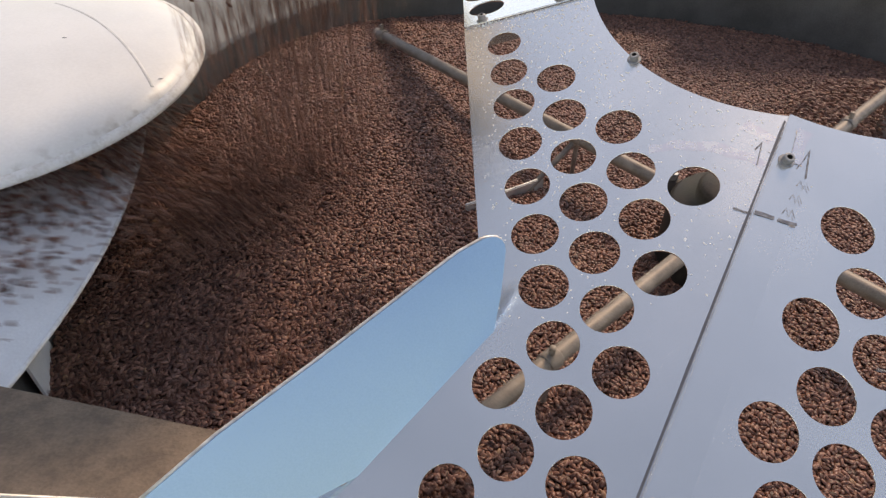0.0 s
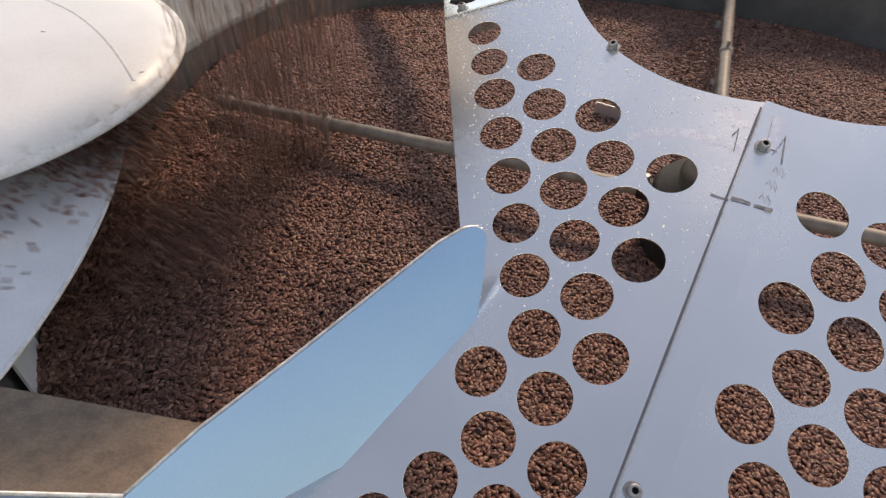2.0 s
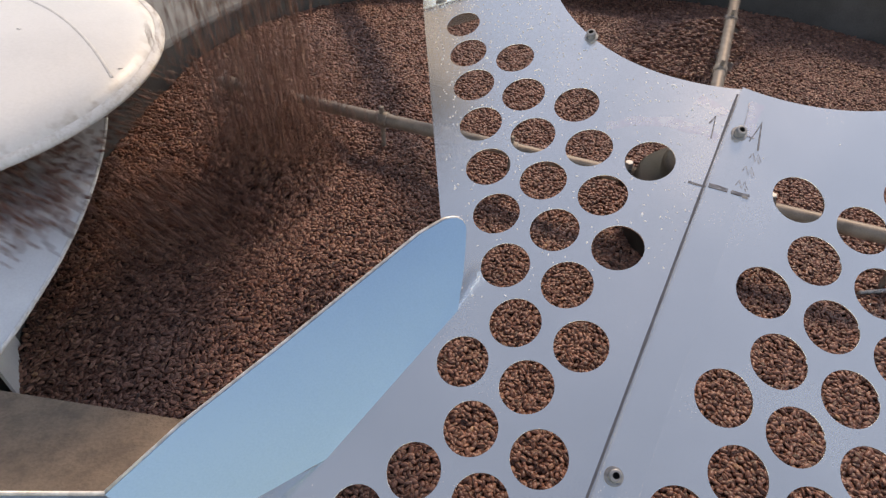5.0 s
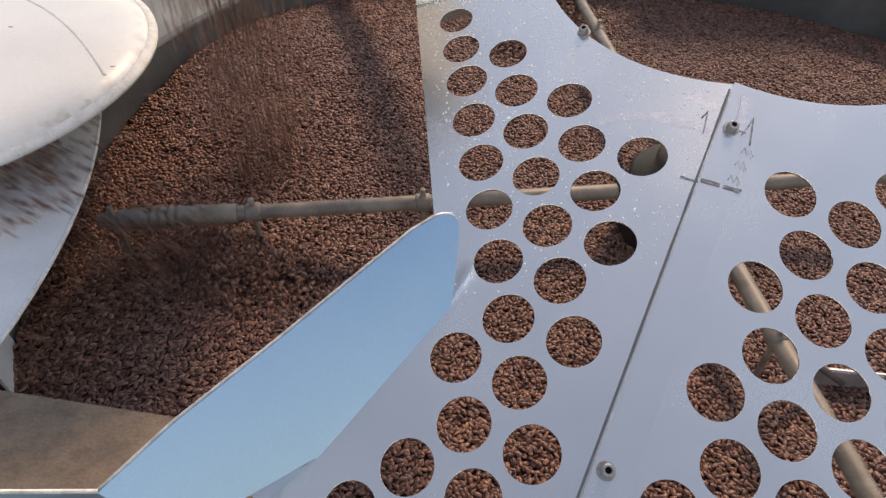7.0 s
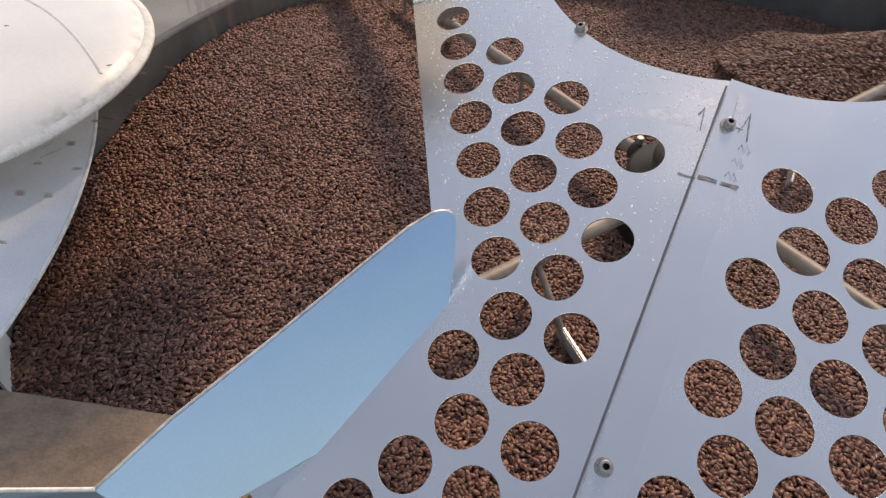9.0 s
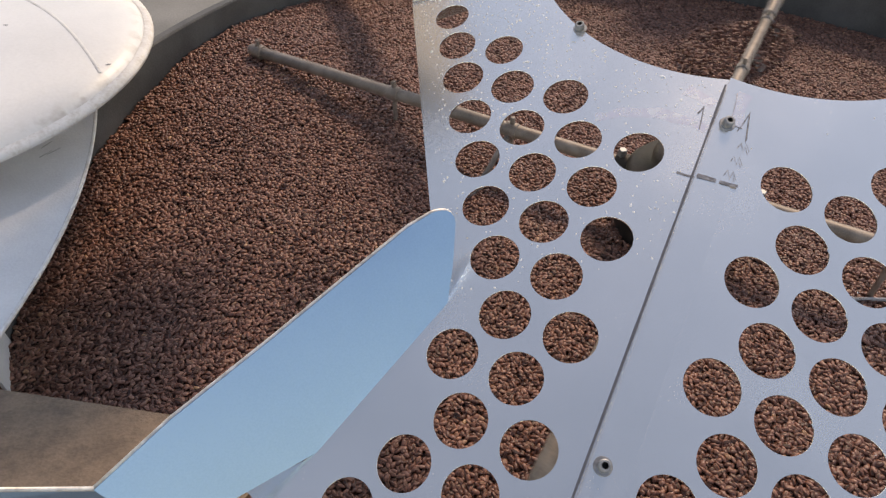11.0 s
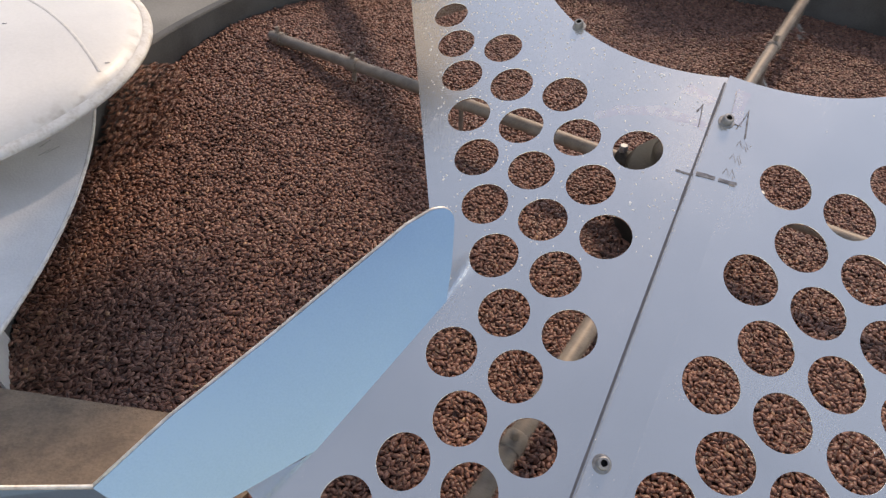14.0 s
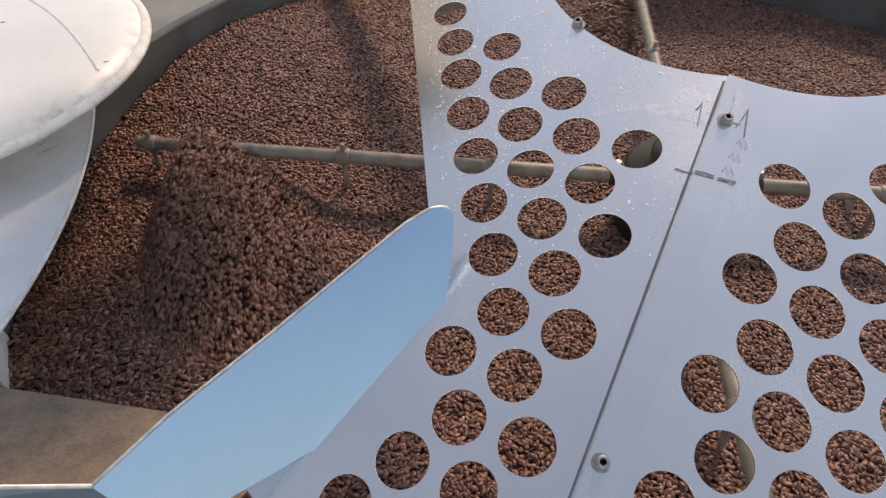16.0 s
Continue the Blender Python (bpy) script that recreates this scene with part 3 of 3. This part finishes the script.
# sheet just under the beans; its dark colour stands for shade in the gaps
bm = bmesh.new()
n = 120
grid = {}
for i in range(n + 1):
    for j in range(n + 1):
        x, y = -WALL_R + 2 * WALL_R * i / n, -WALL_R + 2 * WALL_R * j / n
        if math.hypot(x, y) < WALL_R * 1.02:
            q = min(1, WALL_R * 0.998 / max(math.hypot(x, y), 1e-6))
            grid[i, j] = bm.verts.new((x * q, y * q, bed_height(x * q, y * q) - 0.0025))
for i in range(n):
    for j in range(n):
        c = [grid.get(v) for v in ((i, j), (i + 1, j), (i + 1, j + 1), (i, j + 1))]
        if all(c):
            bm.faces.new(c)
tagged(part("bean_underlayer", bm, BED, None, "", True), "dark sheet under the beans, painted as the shade in their gaps", "coffee beans", kind="stuff")


# ---- stirrer ----
stirrer = empty("stirrer", "brown-grey steel stirrer with four arms turning over the beans", "stirrer")
ROD_Z = 0.035
bm = bmesh.new()
lathe(bm, [(0, 0.085), (0.045, 0.085), (0.052, 0.078), (0.052, 0.06), (0.075, 0.058), (0.082, 0.050), (0.082, -0.14), (0, -0.14)], 48)
part("hub", bm, HUBM, stirrer, "brown iron hub", True)
for k in range(4):
    R = pose(0, 0, 0, 0, 0, 90 * k)
    bm = bmesh.new()
    tube(bm, R @ Vector((0.06, 0, ROD_Z)), R @ Vector((0.100, 0, ROD_Z)), 0.017, 0.0145, 24, 0.003)
    part("socket", bm, HUBM, stirrer, "", True)
    bm = bmesh.new()
    tube(bm, R @ Vector((0.092, 0, ROD_Z + 0.012)), R @ Vector((0.092, 0, ROD_Z + 0.024)), 0.006, 0.006, 6, 0.001)
    part("bolt", bm, SCREWM, stirrer)
    bm = bmesh.new()
    tube(bm, R @ Vector((0.09, 0, ROD_Z)), R @ Vector((0.775, 0, ROD_Z)), 0.0105, 0.0095, 18, 0.002)
    arm = part("arm", bm, RODM, stirrer, "round steel arm", True)
    stems = (0.36, 0.58, 0.755) if k % 2 == 0 else (0.26, 0.47, 0.755)
    for r in stems:
        bm = bmesh.new()
        tube(bm, R @ Vector((r - 0.010, 0, ROD_Z)), R @ Vector((r + 0.010, 0, ROD_Z)), 0.0120, 0.0120, 20, 0.002)
        part("collar", bm, RODM, arm, "", True)
        bm = bmesh.new()
        tube(bm, R @ Vector((r, 0, ROD_Z + 0.022)), R @ Vector((r, 0, -0.085)), 0.0038, 0.0038, 12, 0.001)
        part("stem", bm, RODM, arm, "", True)
        bm = bmesh.new()
        box(bm, 0.075, 0.004, 0.05, R @ pose(r, -0.004, -0.062, 20, 0, 28), 0.0015)
        part("blade", bm, BLADEM, arm, "silvery scraper blade")

    if k == 1:
        # long scraper trailing behind the arm, its upper edge just out of the beans
        a, b = R @ Vector((0.268, 0.062, -0.036)), R @ Vector((0.298, 0.201, -0.036))
        bm = bmesh.new()
        box(bm, (b - a).length, 0.005, 0.044, Matrix.Translation((a + b) / 2) @ (b - a).to_track_quat("X", "Z").to_matrix().to_4x4(), 0.0015)
        part("scraper", bm, BLADEM, arm, "silvery long scraper blade")
        bm = bmesh.new()
        tube(bm, R @ Vector((0.26, 0, ROD_Z)), a.lerp(b, 0.25), 0.0045, 0.0045, 12, 0.001)
        part("strut", bm, RODM, arm, "", True)

# ringed sleeve at the end of one arm
bm = bmesh.new()
prof = [(0, 0.60), (0.0135, 0.60), (0.0155, 0.603), (0.0155, 0.665)]
for k in range(4):
    x = 0.668 + 0.011 * k
    prof += [(0.0175, x), (0.0175, x + 0.006), (0.0145, x + 0.007), (0.0145, x + 0.010)]
prof += [(0.0165, 0.716), (0.0165, 0.745), (0.012, 0.752), (0, 0.752)]
lathe(bm, [(r * 0.84, z) for r, z in prof], 24, pose(0, 0, ROD_Z, 0, 90, 0))
part("sleeve", bm, RODM, stirrer, "ringed steel sleeve", True)

# beans heaped up behind each arm: a crest that falls steeply to the furrow at the arm's tip
HEAPS = (  # height, crest radius, fall outwards, fall inwards, length behind the arm, beans
    (0.045, 0.63, 0.08, 0.12, 0.09, 3600),
    (0.024, 0.62, 0.10, 0.12, 0.06, 2200),
    (0.045, 0.65, 0.055, 0.13, 0.12, 4600),
    (0.105, 0.680, 0.048, 0.140, 0.20, 10000),
)
mounds = []
for k, (top, crest, fall_out, fall_in, back, count) in enumerate(HEAPS):
    pts = []
    for _ in range(count):
        r = rng.uniform(crest - 0.24, crest + 0.12)
        s = rng.uniform(-0.06, 0.36)
        q = (r - crest) / (fall_out if r > crest else fall_in)
        c = s + 0.25 * (r - crest)
        h = top * math.exp(-q * q) * (math.exp(-(c / 0.035) ** 2) if c < 0 else math.exp(-(c / back) ** 2))
        if h > 0.005:
            a = math.radians(90 * k) + s / r
            pts.append((r * math.cos(a), r * math.sin(a), -0.038 + h - rng.exponential(0.002)))
    if k == 2:
        for _ in range(3000):
            r, s = rng.uniform(0.70, WALL_R - 0.006), rng.uniform(0.02, 0.46)
            h = 0.095 * math.exp(-((WALL_R - r) / 0.09) ** 2 - ((s - 0.26) / 0.13) ** 2)
            a = math.radians(180) + s / r
            if h > 0.02:
                pts.append((r * math.cos(a), r * math.sin(a), -0.030 + h - rng.exponential(0.002)))
    pts = np.array(pts)
    ob = link("bean_heap", beans_mesh("bean_heap", pts, rng.normal(0.0092, 0.0007, len(pts)), rng, 0.7), None)
    tagged(ob, "low heap of roasted beans pushed along by an arm", "coffee beans", "heaps at the stirrer arms", "stuff")
    mounds.append(ob)

# beans pouring into the tray: clusters dropping from the spout, sliding off the chute, and hopping on the bed
def cloud(n, sx, sy, hz):
    p = np.stack([rng.normal(0, sx, n).clip(-1.5 * sx, 1.7 * sx) + rng.normal(0, 0.2 * sx, n), rng.normal(0, sy, n), rng.uniform(-hz, hz, n)], 1)
    return beans_mesh("falling_beans", p, rng.normal(0.0092, 0.0007, n), rng, 1.6, 2)


def cluster(me):
    ob = link("falling_beans", me, None)
    return tagged(ob, "loose roasted beans tumbling into the tray", "coffee beans", "clusters of falling beans", "stuff")


SPOUT = Vector((-0.595, 0.130, 0))
drops, slides, hops, gushes = [], [], [], []
thick = [[cloud(n, w, 0.040, 0.19) for _ in range(2)] for n, w in ((2400, 0.075), (2000, 0.062), (1700, 0.046), (200, 0.042))]
t = -0.55
while t < 9.2:
    me = thick[0 if t < 2.2 else 1 if t < 5.0 else 2 if t < 8.4 else 3][len(drops) % 2]
    off = Vector((rng.normal(0, 0.012), rng.normal(0, 0.02), 0))
    drops.append((cluster(me), t, SPOUT + off, 52 + rng.normal(0, 7)))
    t += 0.13 if t < 5.5 else 0.15
flat = [[cloud(n, 0.075, 0.075, 0.010) for _ in range(2)] for n in (520, 300, 90)]
loose = [[cloud(n, 0.07, 0.09, 0.004) for _ in range(2)] for n in (440, 280, 50)]
t = -1.1
while t < 8.6:
    me = loose[0 if t < 1.0 else 1 if t < 4.6 else 2][len(slides) % 2]
    slides.append((cluster(me), t, rng.uniform(-0.36, -0.05) if len(slides) % 5 < 2 else rng.uniform(-0.05, 0.14), rng.uniform(0, 360)))
    t += 0.07 if t < 1.6 else 0.11 if t < 4.8 else 0.16
gush = [[cloud(n, 0.055, 0.055, 0.014) for _ in range(2)] for n in (760, 560, 300, 60)]
t = -0.5
while t < 8.6:
    me = gush[0 if t < 2.0 else 1 if t < 4.8 else 2 if t < 7.8 else 3][len(gushes) % 2]
    gushes.append((cluster(me), t, rng.normal(0.05, 0.05), rng.uniform(0, 360)))
    t += 0.08
for k in range(12):
    me = flat[k % 2][k // 2 % 2]
    hops.append((cluster(me), rng.uniform(-0.76, -0.52), rng.uniform(-0.26, 0.04), rng.uniform(0, 360), rng.uniform(1.5, 4.6) if k > 4 else rng.uniform(4.5, 7.5)))

# added out of view: hides the waiting beans and shades the bed's lower left
bm = bmesh.new()
for sx, sy, m in ((0.22, 0.004, (0, 0.15)), (0.22, 0.004, (0, -0.15)), (0.004, 0.296, (0.108, 0)), (0.004, 0.296, (-0.108, 0))):
    box(bm, sx, sy, 0.20, pose(SPOUT.x + 0.07 + m[0], SPOUT.y + m[1], 0.45))
box(bm, 0.22, 0.304, 0.004, pose(SPOUT.x + 0.07, SPOUT.y, 0.552))
spout = empty("unseen_spout", "unseen grey steel spout, added to hold waiting beans and shade the bed", "spout")
part("duct", bm, WALLM, spout)
bm = bmesh.new()
tube(bm, (-1.35, 0.35, FLOOR_Z), (-1.35, 0.35, 0.53), 0.03)
tube(bm, (-1.35, 0.35, 0.51), (SPOUT.x - 0.038, SPOUT.y + 0.05, 0.51), 0.012)
part("post", bm, WALLM, spout)


def motions():
    """All that moves: the stirrer, the heaps that it pushes, and the falling beans."""
    turn = [(t, pose(0, 0, 0, 0, 0, 185.5 + 31.35 * (7.0 - t))) for t in [16.0 * k / 16 for k in range(17)]]
    walk(stirrer, turn)
    for ob in mounds:
        walk(ob, turn)
    def play(ob, rows):
        """Keys the rows; the first and the last pose are held."""
        if rows[0][0] > 0.02:
            rows.insert(0, (0.0, rows[0][1]))
        rows.append((16.0, rows[-1][1]))
        walk(ob, rows)

    for ob, t, p, a in drops:
        play(ob, [(t + q, pose(p.x, p.y, z, 0, 0, a)) for q, z in ((0.24, 0.53), (0.30, 0.41), (0.40, 0.17), (0.50, -0.10), (0.60, -0.38), (0.66, -0.52))])
    for ob, t, y, a in slides:
        play(ob, [(t + q, pose(x, y + 0.10 * (x + 0.8), z, 0, 0, a)) for q, x, z in ((0.0, -1.30, 0.146), (0.2, -1.20, 0.136), (0.4, -1.09, 0.125), (0.6, -0.97, 0.113), (0.75, -0.86, 0.101), (0.85, -0.77, 0.075), (0.95, -0.66, 0.01), (1.05, -0.55, -0.10), (1.15, -0.45, -0.26), (1.2, -0.40, -0.36))])
    for ob, t, y, a in gushes:
        play(ob, [(t + q, pose(x, y - 0.35 * (x + 1.0), z, 0, 0, a)) for q, x, z in ((0.0, -1.08, 0.135), (0.08, -1.00, 0.130), (0.16, -0.91, 0.122), (0.22, -0.84, 0.105), (0.28, -0.77, 0.070), (0.34, -0.70, 0.020), (0.40, -0.63, -0.045), (0.46, -0.56, -0.13), (0.52, -0.50, -0.23))])
    for ob, x, y, a, stop in hops:
        rows, t, k = [], 0.0, 0
        while t < stop:
            rows.append((t, pose(x + 0.02 * math.sin(7 * t + a), y + 0.025 * math.sin(9 * t), (-0.045, 0.0)[k % 2] + 0.012 * math.sin(5 * t + a), 0, 0, a)))
            t, k = t + 0.1, k + 1
        rows.append((stop + 0.1, pose(x, y, -0.09, 0, 0, a)))
        play(ob, rows)


motions()
